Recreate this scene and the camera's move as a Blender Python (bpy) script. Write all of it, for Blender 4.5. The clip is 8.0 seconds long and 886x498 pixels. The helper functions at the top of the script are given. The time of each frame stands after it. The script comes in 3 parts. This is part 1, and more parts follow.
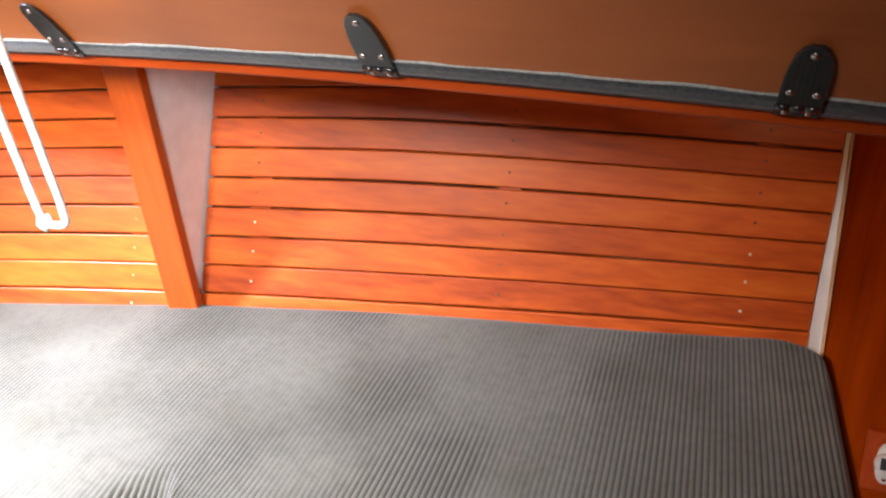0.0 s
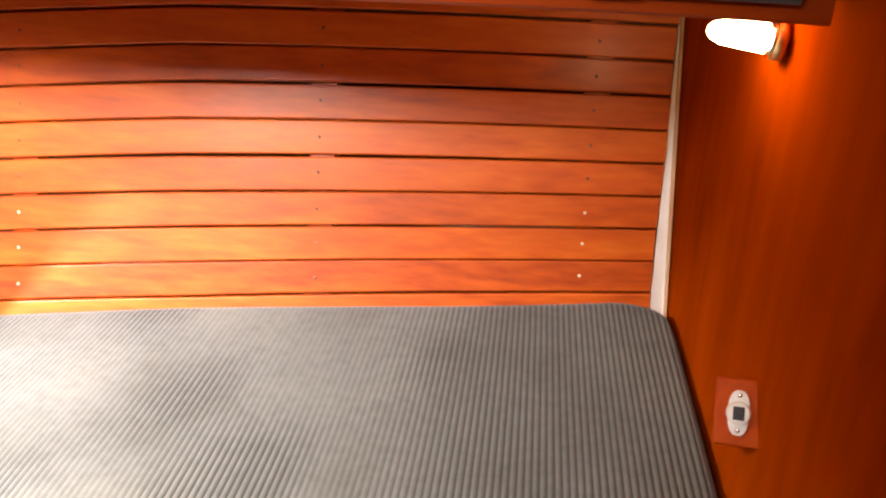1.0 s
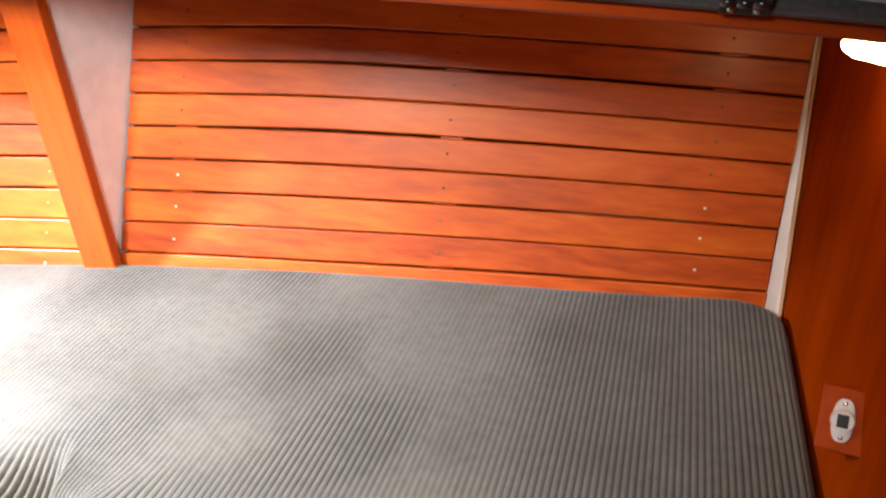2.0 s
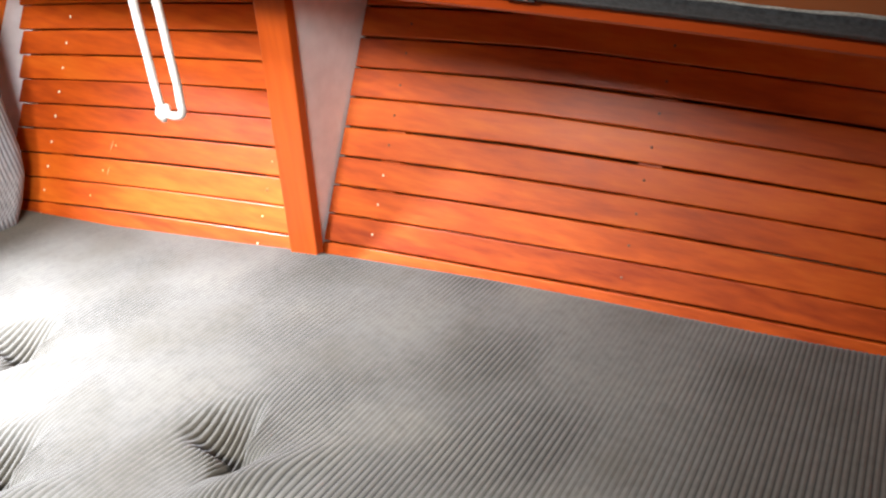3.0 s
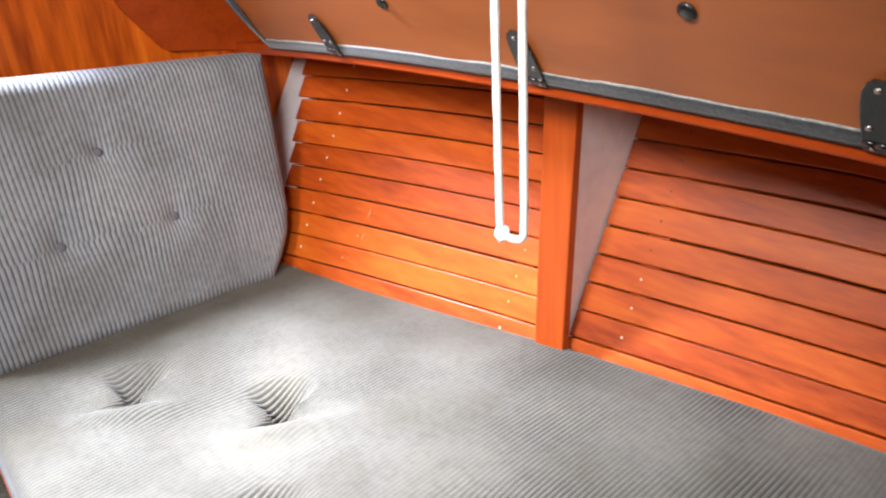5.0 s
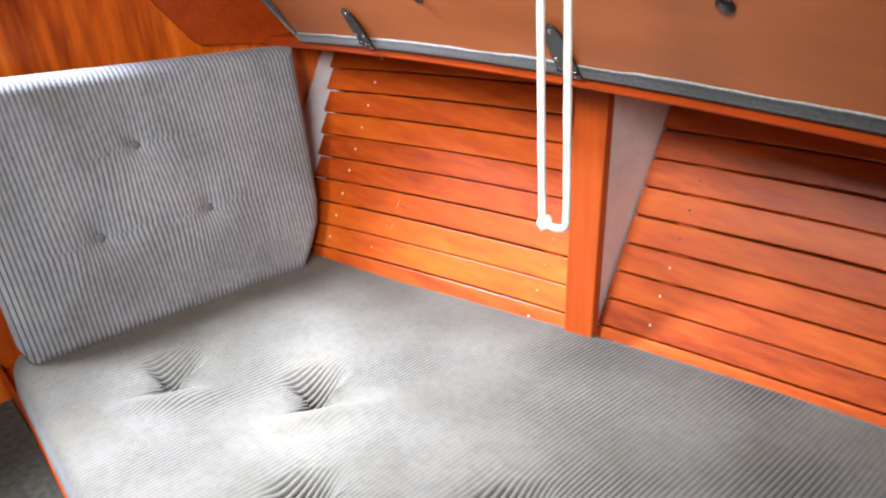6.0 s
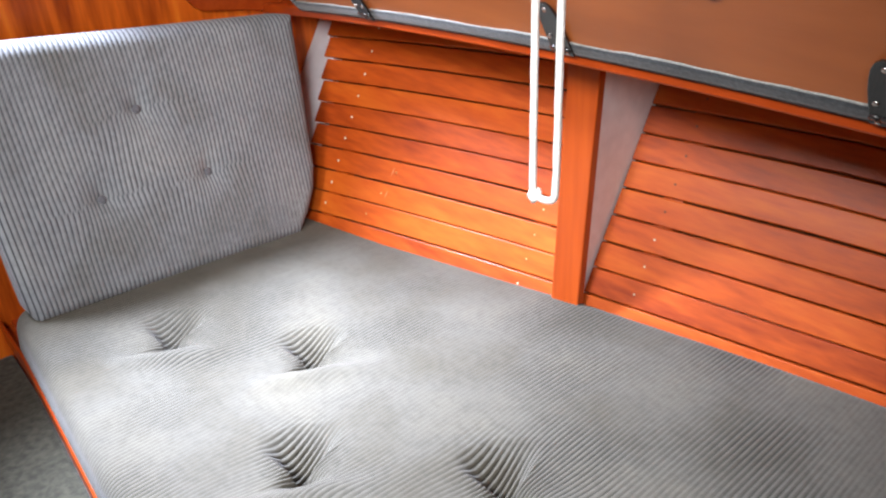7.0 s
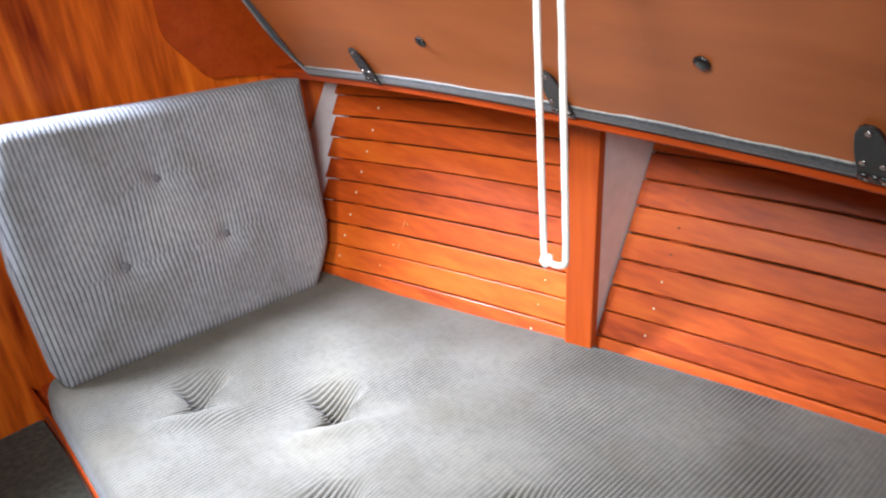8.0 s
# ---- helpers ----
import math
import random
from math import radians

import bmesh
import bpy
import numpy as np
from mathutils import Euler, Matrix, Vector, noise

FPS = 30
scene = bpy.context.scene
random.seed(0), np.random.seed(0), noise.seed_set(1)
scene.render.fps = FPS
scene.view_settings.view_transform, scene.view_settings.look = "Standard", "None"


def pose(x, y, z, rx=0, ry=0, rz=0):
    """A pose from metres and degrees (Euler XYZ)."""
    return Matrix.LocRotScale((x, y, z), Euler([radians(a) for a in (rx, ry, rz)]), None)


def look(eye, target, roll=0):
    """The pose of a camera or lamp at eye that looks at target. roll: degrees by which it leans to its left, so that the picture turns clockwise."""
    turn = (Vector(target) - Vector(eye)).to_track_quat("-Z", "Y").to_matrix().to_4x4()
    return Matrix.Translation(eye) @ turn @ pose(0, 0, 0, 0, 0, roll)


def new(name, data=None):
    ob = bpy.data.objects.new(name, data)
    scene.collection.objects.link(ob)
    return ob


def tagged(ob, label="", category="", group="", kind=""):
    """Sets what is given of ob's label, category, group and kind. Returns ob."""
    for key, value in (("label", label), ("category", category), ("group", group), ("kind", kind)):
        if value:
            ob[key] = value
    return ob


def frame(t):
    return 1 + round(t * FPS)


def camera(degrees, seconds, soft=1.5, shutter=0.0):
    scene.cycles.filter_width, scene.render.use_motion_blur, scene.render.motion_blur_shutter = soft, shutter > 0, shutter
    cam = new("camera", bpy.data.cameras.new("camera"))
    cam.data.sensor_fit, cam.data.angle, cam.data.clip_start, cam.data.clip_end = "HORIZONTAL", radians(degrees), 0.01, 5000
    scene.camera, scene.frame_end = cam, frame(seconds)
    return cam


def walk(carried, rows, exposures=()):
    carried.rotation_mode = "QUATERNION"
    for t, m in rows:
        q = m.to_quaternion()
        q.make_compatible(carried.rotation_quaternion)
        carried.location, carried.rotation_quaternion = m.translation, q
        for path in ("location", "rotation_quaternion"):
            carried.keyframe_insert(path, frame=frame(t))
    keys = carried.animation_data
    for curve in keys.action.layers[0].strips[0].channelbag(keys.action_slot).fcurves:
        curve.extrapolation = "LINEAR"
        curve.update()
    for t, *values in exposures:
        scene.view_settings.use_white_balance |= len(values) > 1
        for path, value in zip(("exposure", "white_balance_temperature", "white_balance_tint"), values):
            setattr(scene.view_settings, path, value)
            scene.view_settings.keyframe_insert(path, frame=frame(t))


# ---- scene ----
cam = camera(57.9, 8.0, soft=2.2)
PATH = [
    (0, (0.451, 0.186, 1.248), (-0.262, 1.694, 0.145), -4.9),
    (0.5, (0.466, 0.25, 1.143), (-0.135, 1.859, 0.119), -4.9),
    (1, (0.475, 0.281, 1.108), (0.088, 1.924, 0.034), -1.9),
    (1.2, (0.4745, 0.275, 1.116), (0.107, 1.905, 0.039), -2.8),
    (1.5, (0.473, 0.258, 1.14), (0.003, 1.84, 0.01), -4.5),
    (2, (0.48, 0.245, 1.151), (-0.17, 1.765, 0.025), -3.4),
    (2.2, (0.48, 0.237, 1.159), (-0.274, 1.72, 0.049), -4.0),
    (3.3, (0.458, 0.198, 1.157), (-0.665, 1.496, 0.13), -4.9),
    (3.5, (0.437, 0.218, 1.148), (-0.745, 1.473, 0.134), -5.6),
    (4, (0.401, 0.182, 1.177), (-0.823, 1.422, 0.196), -4.3),
    (4.5, (0.361, 0.128, 1.212), (-0.865, 1.383, 0.252), -3.1),
    (5, (0.338, 0.139, 1.227), (-1.031, 1.273, 0.31), -3.7),
    (5.2, (0.333, 0.129, 1.221), (-1.06, 1.237, 0.308), -4.3),
    (6.3, (0.343, 0.094, 1.245), (-1.034, 1.183, 0.287), -4.4),
    (6.5, (0.35, 0.085, 1.247), (-1.022, 1.148, 0.254), -3.6),
    (7, (0.364, 0.076, 1.261), (-0.977, 1.164, 0.253), -3.0),
    (7.5, (0.382, 0.066, 1.276), (-0.939, 1.196, 0.286), -3.3),
    (8, (0.375, 0.056, 1.321), (-1.001, 1.158, 0.377), -5.9),
]
walk(cam, [(t, look(eye, target, roll)) for t, eye, target, roll in PATH], exposures=[(0, 0.2, 6450, 10), (0.5, 0.6, 6750, 10), (1, 1.05, 7100, 12), (1.5, 0.95, 6900, 11), (2.1, 0.45, 6650, 10), (3.4, -0.15, 6550, 10), (5.2, -0.35, 6450, 10), (6.4, -0.4, 6300, 10), (8, -0.5, 6200, 10)])

# ---- light: deck hatch daylight, light through an added fore opening, an added aft fill, and the small lit lamp ----
world = bpy.data.worlds.new("sky")
scene.world = world
world.use_nodes = True
sky = world.node_tree.nodes.new("ShaderNodeTexSky")
sky.sky_type, sky.sun_disc = "NISHITA", False
sky.sun_elevation, sky.sun_rotation = radians(50), radians(200)
world.node_tree.links.new(sky.outputs[0], world.node_tree.nodes["Background"].inputs[0])
world.node_tree.nodes["Background"].inputs[1].default_value = 0.12


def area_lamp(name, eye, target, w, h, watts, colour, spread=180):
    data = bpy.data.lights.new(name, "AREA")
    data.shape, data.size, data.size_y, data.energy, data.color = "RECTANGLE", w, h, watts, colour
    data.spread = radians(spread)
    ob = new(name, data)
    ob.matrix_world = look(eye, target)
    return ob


# fore opening is added out of view; its edges limit where this light falls
area_lamp("unseen_fore_daylight", (-1.55, 0.05, 2.00), (-0.44, 0.56, 0.45), 0.30, 0.30, 53, (0.79, 0.84, 1.0), 54)
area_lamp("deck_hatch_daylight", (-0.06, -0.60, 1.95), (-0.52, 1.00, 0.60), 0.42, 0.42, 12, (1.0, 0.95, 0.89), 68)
# fill lamp added aft, out of view, to brighten the partition and end backrest
area_lamp("unseen_aft_fill", (1.25, -0.95, 1.96), (-1.00, 0.72, 0.78), 0.55, 0.55, 6.0, (1.0, 0.97, 0.95), 44)


# ---- materials ----
def nodes_of(name):
    m = bpy.data.materials.new(name)
    m.use_nodes = True
    t = m.node_tree
    return m, t.nodes, t.links, t.nodes["Principled BSDF"]


def ramp(n, stops):
    r = n.new("ShaderNodeValToRGB")
    e = r.color_ramp.elements
    e[0].position, e[0].color = stops[0][0], (*stops[0][1], 1)
    e[1].position, e[1].color = stops[-1][0], (*stops[-1][1], 1)
    for p, c in stops[1:-1]:
        e.new(p).color = (*c, 1)
    return r


def wood(name, dark, mid, light, axis, rough=0.35, coat=0.2, vary=0.25, fine=1.0, spec=0.35):
    """Varnished wood with the grain along an axis (0 x, 1 y, 2 z), each piece a little different."""
    m, n, l, p = nodes_of(name)
    co, info = n.new("ShaderNodeTexCoord"), n.new("ShaderNodeObjectInfo")
    mp = n.new("ShaderNodeMapping")
    sc = [26.0 * fine] * 3
    sc[axis] = 1.6
    mp.inputs["Scale"].default_value = sc
    l.new(co.outputs["Object"], mp.inputs["Vector"])
    shift = n.new("ShaderNodeVectorMath")
    shift.operation = "SCALE"
    shift.inputs[0].default_value = (7.3, 3.1, 5.7)
    l.new(info.outputs["Random"], shift.inputs["Scale"])
    l.new(shift.outputs[0], mp.inputs["Location"])
    broad, thin, pores = (n.new("ShaderNodeTexNoise") for _ in range(3))
    broad.inputs["Scale"].default_value, broad.inputs["Detail"].default_value, broad.inputs["Distortion"].default_value = 0.9, 4, 0.8
    thin.inputs["Scale"].default_value, thin.inputs["Detail"].default_value = 4.0, 6
    pores.inputs["Scale"].default_value, pores.inputs["Detail"].default_value = 14.0, 3
    for t in (broad, thin, pores):
        l.new(mp.outputs[0], t.inputs["Vector"])
    mix = n.new("ShaderNodeMix")
    mix.inputs["Factor"].default_value = 0.42
    l.new(broad.outputs["Fac"], mix.inputs["A"])
    l.new(thin.outputs["Fac"], mix.inputs["B"])
    add = n.new("ShaderNodeMath")
    add.operation = "MULTIPLY_ADD"
    l.new(info.outputs["Random"], add.inputs[0])
    add.inputs[1].default_value = vary
    l.new(mix.outputs["Result"], add.inputs[2])
    r = ramp(n, [(0.32 + vary * 0.3, dark), (0.52 + vary * 0.5, mid), (0.72 + vary * 0.7, light)])
    l.new(add.outputs[0], r.inputs[0])
    l.new(r.outputs[0], p.inputs["Base Color"])
    rr = n.new("ShaderNodeMapRange")
    rr.inputs["To Min"].default_value, rr.inputs["To Max"].default_value = rough - 0.08, rough + 0.1
    l.new(thin.outputs["Fac"], rr.inputs["Value"])
    l.new(rr.outputs[0], p.inputs["Roughness"])
    p.inputs["Coat Weight"].default_value, p.inputs["Coat Roughness"].default_value = coat, 0.25
    p.inputs["Specular IOR Level"].default_value = spec
    b = n.new("ShaderNodeBump")
    b.inputs["Strength"].default_value, b.inputs["Distance"].default_value = 0.12, 0.002
    l.new(pores.outputs["Fac"], b.inputs["Height"])
    l.new(b.outputs[0], p.inputs["Normal"])
    return m


def speckled(name, a, b, scale, rough, bump=0.1, dist=0.001, metal=0.0, coat=0.0, sheen=0.0, stains=0.15):
    """A surface with fine grain and broad, faint stains."""
    m, n, l, p = nodes_of(name)
    co = n.new("ShaderNodeTexCoord")
    fine, broad = n.new("ShaderNodeTexNoise"), n.new("ShaderNodeTexNoise")
    fine.inputs["Scale"].default_value, fine.inputs["Detail"].default_value = scale, 5
    broad.inputs["Scale"].default_value, broad.inputs["Detail"].default_value = 5.0, 3
    l.new(co.outputs["Object"], fine.inputs["Vector"])
    l.new(co.outputs["Object"], broad.inputs["Vector"])
    mix = n.new("ShaderNodeMix")
    mix.inputs["Factor"].default_value = stains
    l.new(fine.outputs["Fac"], mix.inputs["A"])
    l.new(broad.outputs["Fac"], mix.inputs["B"])
    r = ramp(n, [(0.35, a), (0.65, b)])
    l.new(mix.outputs["Result"], r.inputs[0])
    l.new(r.outputs[0], p.inputs["Base Color"])
    p.inputs["Roughness"].default_value, p.inputs["Metallic"].default_value = rough, metal
    p.inputs["Coat Weight"].default_value, p.inputs["Sheen Weight"].default_value = coat, sheen
    bp = n.new("ShaderNodeBump")
    bp.inputs["Strength"].default_value, bp.inputs["Distance"].default_value = bump, dist
    l.new(fine.outputs["Fac"], bp.inputs["Height"])
    l.new(bp.outputs[0], p.inputs["Normal"])
    return m


SLAT_WOOD = wood("varnished mahogany slat", (0.27, 0.033, 0.003), (0.48, 0.076, 0.005), (0.60, 0.128, 0.010), 0, rough=0.46, coat=0.12, vary=0.22, spec=0.36)
RAIL_WOOD = wood("varnished mahogany rail", (0.26, 0.030, 0.002), (0.36, 0.048, 0.004), (0.44, 0.072, 0.007), 0)
POST_WOOD = wood("varnished mahogany post", (0.32, 0.045, 0.004), (0.42, 0.068, 0.006), (0.50, 0.10, 0.011), 2)
BULK_WOOD = wood("mahogany bulkhead ply", (0.21, 0.023, 0.0008), (0.29, 0.036, 0.0012), (0.36, 0.050, 0.002), 2, rough=0.65, coat=0.0, spec=0.0, fine=0.35, vary=0.1)
FORE_WOOD = wood("striped mahogany bulkhead ply", (0.17, 0.014, 0.001), (0.66, 0.125, 0.007), (0.92, 0.28, 0.022), 2, rough=0.40, coat=0.08, fine=0.55, vary=0.1, spec=0.3)
PLY_WOOD = wood("bare plywood backing", (0.29, 0.080, 0.020), (0.37, 0.106, 0.028), (0.44, 0.134, 0.037), 0, rough=0.42, coat=0.2, fine=0.25, vary=0.05)
BLOCK_WOOD = wood("red mahogany block", (0.30, 0.035, 0.003), (0.40, 0.055, 0.004), (0.48, 0.08, 0.007), 2, rough=0.55, coat=0.0, spec=0.1)
PALE_WOOD = wood("pale worn wood", (0.42, 0.20, 0.09), (0.55, 0.30, 0.15), (0.66, 0.42, 0.24), 2, rough=0.5, coat=0.0)


def corduroy(name, pile, groove_shade, sheen_tint):
    """Ribbed pile with the grooves' shade put into the colour, with worn, paler patches and a velvety sheen."""
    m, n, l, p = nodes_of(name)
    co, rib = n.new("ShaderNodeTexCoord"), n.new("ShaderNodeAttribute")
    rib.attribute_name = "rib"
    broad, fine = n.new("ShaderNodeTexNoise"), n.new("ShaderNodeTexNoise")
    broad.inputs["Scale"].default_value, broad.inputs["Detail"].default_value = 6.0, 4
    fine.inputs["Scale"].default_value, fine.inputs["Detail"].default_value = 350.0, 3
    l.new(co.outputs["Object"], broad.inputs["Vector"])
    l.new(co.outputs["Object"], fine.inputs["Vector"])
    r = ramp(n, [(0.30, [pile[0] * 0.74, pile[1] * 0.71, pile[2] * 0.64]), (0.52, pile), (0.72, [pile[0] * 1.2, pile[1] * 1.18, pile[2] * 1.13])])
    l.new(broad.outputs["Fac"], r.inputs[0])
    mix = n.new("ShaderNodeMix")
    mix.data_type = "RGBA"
    mix.inputs["A"].default_value = (*groove_shade, 1)
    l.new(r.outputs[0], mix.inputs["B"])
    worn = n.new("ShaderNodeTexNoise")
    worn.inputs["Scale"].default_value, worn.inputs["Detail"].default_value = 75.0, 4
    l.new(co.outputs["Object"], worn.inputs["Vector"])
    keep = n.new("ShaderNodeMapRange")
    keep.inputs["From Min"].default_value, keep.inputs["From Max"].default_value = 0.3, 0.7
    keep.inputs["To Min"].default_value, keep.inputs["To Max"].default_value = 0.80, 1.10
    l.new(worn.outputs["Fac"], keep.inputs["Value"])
    groove_wear_mask = n.new("ShaderNodeMath")
    groove_wear_mask.operation, groove_wear_mask.use_clamp = "MULTIPLY", True
    l.new(rib.outputs["Fac"], groove_wear_mask.inputs[0])
    l.new(keep.outputs[0], groove_wear_mask.inputs[1])
    l.new(groove_wear_mask.outputs[0], mix.inputs["Factor"])
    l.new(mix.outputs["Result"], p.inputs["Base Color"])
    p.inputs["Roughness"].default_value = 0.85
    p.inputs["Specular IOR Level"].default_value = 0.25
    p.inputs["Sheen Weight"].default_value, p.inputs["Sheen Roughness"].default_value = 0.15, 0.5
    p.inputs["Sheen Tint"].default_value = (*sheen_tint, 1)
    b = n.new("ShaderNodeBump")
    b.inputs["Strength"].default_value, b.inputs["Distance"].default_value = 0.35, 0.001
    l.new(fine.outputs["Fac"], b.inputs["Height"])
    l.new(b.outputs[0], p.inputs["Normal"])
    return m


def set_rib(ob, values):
    """The height of the pile at each vertex, 0 in the grooves; it masks the painted groove shade."""
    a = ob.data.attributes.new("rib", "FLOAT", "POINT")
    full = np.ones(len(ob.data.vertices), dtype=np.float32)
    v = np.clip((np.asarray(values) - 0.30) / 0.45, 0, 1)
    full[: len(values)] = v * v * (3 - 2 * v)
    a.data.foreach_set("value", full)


# the second colour is painted shade for the grooves, far darker than the pile
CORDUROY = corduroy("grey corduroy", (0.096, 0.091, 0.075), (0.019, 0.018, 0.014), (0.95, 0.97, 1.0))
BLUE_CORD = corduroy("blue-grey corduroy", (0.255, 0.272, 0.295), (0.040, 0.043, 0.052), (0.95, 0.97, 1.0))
PLAIN_CORD = speckled("plain grey cloth", (0.05, 0.052, 0.055), (0.085, 0.088, 0.092), 160, 0.9, 0.25, 0.0015, sheen=0.35, stains=0.5)
BUTTON_CLOTH = speckled("lavender grey button cloth", (0.085, 0.086, 0.10), (0.13, 0.13, 0.15), 260, 0.9, 0.25, 0.001, sheen=0.3, stains=0.3)
EDGE_CLOTH = speckled("dark grey edging cloth", (0.016, 0.019, 0.022), (0.042, 0.048, 0.055), 220, 0.9, 0.4, 0.002, sheen=0.3)
CUT_CLOTH = speckled("pale cut edge of cloth", (0.20, 0.21, 0.20), (0.36, 0.37, 0.35), 300, 0.9, 0.4, 0.002)
WHITE = speckled("white gloss paint", (0.80, 0.79, 0.80), (0.88, 0.87, 0.88), 40, 0.4, 0.08, 0.001)
SHADED_HULL = speckled("hull darkened as gap shade", (0.06, 0.028, 0.014), (0.11, 0.055, 0.028), 50, 0.7)
CREAM = speckled("cream headliner", (0.68, 0.66, 0.62), (0.78, 0.76, 0.72), 60, 0.7, 0.1, 0.001)
CARPET = speckled("dark grey carpet", (0.020, 0.020, 0.012), (0.060, 0.059, 0.040), 70, 0.95, 0.6, 0.004, sheen=0.2)
BLACK = speckled("black glossy enamel", (0.010, 0.010, 0.010), (0.018, 0.018, 0.018), 60, 0.16, 0.01, 0.0002, coat=0.6)
STEEL = speckled("polished steel", (0.60, 0.58, 0.55), (0.75, 0.73, 0.70), 90, 0.25, 0.03, 0.0003, metal=1.0)
PALE_SCREW = speckled("pale screw", (0.62, 0.50, 0.34), (0.78, 0.68, 0.52), 90, 0.35)
BRASS = speckled("dull brass screw", (0.52, 0.36, 0.17), (0.70, 0.52, 0.28), 90, 0.35, 0.03, 0.0003, metal=1.0)
DARK_SCREW = speckled("dark screw", (0.10, 0.035, 0.012), (0.18, 0.07, 0.03), 90, 0.5)
SCUFF = speckled("scuffed varnish", (0.50, 0.20, 0.08), (0.62, 0.30, 0.14), 300, 0.6)
LIT_HULL = speckled("pale painted gap light", (0.38, 0.38, 0.30), (0.50, 0.50, 0.40), 60, 0.5)
DIM_LIT_HULL = speckled("dim painted gap light", (0.11, 0.10, 0.075), (0.17, 0.16, 0.12), 60, 0.5)
ROPE = speckled("white braided rope", (0.74, 0.73, 0.70), (0.86, 0.85, 0.82), 400, 0.8, 0.5, 0.0015)
IVORY = speckled("ivory plastic", (0.60, 0.56, 0.50), (0.70, 0.66, 0.60), 80, 0.35, 0.04, 0.0005)
DARK = speckled("dark hole", (0.008, 0.008, 0.010), (0.014, 0.014, 0.016), 60, 0.6)

GLOW, gn, gl, gp = nodes_of("lit frosted glass")
gp.inputs["Base Color"].default_value = (0.9, 0.85, 0.75, 1)
gp.inputs["Emission Color"].default_value = (1.0, 0.72, 0.36, 1)
gp.inputs["Emission Strength"].default_value = 42.0


# ---- building helpers ----
def thing(name, label="", category="", group="", kind="", at=(0, 0, 0)):
    ob = tagged(new(name), label, category, group, kind)
    ob.location = at
    return ob


def mesh_object(name, verts, faces, material, parent=None, label="", smooth=True):
    me = bpy.data.meshes.new(name)
    me.from_pydata([tuple(v) for v in verts], [], faces)
    me.materials.append(material)
    me.polygons.foreach_set("use_smooth", [smooth] * len(me.polygons))
    me.update()
    ob = new(name, me)
    if parent:
        ob.parent = parent
    if label:
        ob["label"] = label
    return ob


def part(name, bm, material, parent=None, label="", smooth=False):
    me = bpy.data.meshes.new(name)
    bmesh.ops.recalc_face_normals(bm, faces=bm.faces)
    bm.to_mesh(me)
    bm.free()
    me.materials.append(material)
    if smooth:
        me.polygons.foreach_set("use_smooth", [True] * len(me.polygons))
    ob = new(name, me)
    if parent:
        ob.parent = parent
    if label:
        ob["label"] = label
    return ob


def box(lo, hi, bevel=0.0, m=None):
    bm = bmesh.new()
    c = [(a + b) / 2 for a, b in zip(lo, hi)]
    s = [b - a for a, b in zip(lo, hi)]
    bmesh.ops.create_cube(bm, size=1, matrix=Matrix.Translation(c) @ Matrix.Diagonal((*s, 1)))
    if bevel:
        bmesh.ops.bevel(bm, geom=bm.edges[:], offset=bevel, segments=2, affect="EDGES", profile=0.6)
    if m:
        bm.transform(m)
    return bm


def cone(r1, r2, depth, m, seg=20):
    bm = bmesh.new()
    bmesh.ops.create_cone(bm, cap_ends=True, segments=seg, radius1=r1, radius2=r2, depth=depth, matrix=m)
    return bm


def dome(r, flat, m, seg=14):
    bm = bmesh.new()
    bmesh.ops.create_uvsphere(bm, u_segments=seg, v_segments=8, radius=r, matrix=m @ Matrix.Diagonal((1, 1, flat, 1)))
    return bm


def slab(outline, thick, m, bevel=0.0):
    """A plate with an outline in its own x, y, its face at z = 0 and its back at -thick."""
    bm = bmesh.new()
    top = [bm.verts.new((x, y, 0)) for x, y in outline]
    low = [bm.verts.new((x, y, -thick)) for x, y in outline]
    bm.faces.new(top)
    bm.faces.new(low[::-1])
    k = len(outline)
    for i in range(k):
        bm.faces.new((top[i], low[i], low[(i + 1) % k], top[(i + 1) % k]))
    if bevel:
        bmesh.ops.recalc_face_normals(bm, faces=bm.faces)
        bmesh.ops.bevel(bm, geom=bm.edges[:], offset=bevel, segments=2, affect="EDGES", profile=0.6)
    bm.transform(m)
    return bm


def loft(sections, close_ring=True, caps=True):
    """Vertices and faces of a skin through rings of equal length."""
    k = len(sections[0])
    verts = [v for s in sections for v in s]
    faces = []
    for i in range(len(sections) - 1):
        for j in range(k if close_ring else k - 1):
            a, b = i * k + j, i * k + (j + 1) % k
            faces.append((a, b, b + k, a + k))
    if caps:
        faces.append(tuple(range(k))[::-1])
        faces.append(tuple(range((len(sections) - 1) * k, len(sections) * k)))
    return verts, faces


def tube(points, r, seg=10, twist=0.0):
    """A round cord through points."""
    pts = [Vector(p) for p in points]
    rings, side = [], Vector((1, 0, 0))
    for i, p in enumerate(pts):
        d = (pts[min(i + 1, len(pts) - 1)] - pts[max(i - 1, 0)]).normalized()
        side = (side - d * side.dot(d)).normalized()
        up = d.cross(side)
        rings.append([p + (side * math.cos(a) + up * math.sin(a)) * r * (1 + twist * math.cos(3 * (a - i * 0.9))) for a in [2 * math.pi * j / seg for j in range(seg)]])
    return loft(rings)


# ---- shape of the hull side and of the settee ----
PITCH = 0.05


def lean(x):
    return 0.58 - 0.125 * (x + 1.04)


def hull_point(x, u, d=0.0):
    """A point on the slats' face: u metres up the slope from the middle line, d metres out of it."""
    a = math.atan(lean(x))
    s, c = math.sin(a), math.cos(a)
    return (x, 0.942 + 0.208 * (x + 1.04) + u * s - d * c, 0.545 + u * c + d * s)


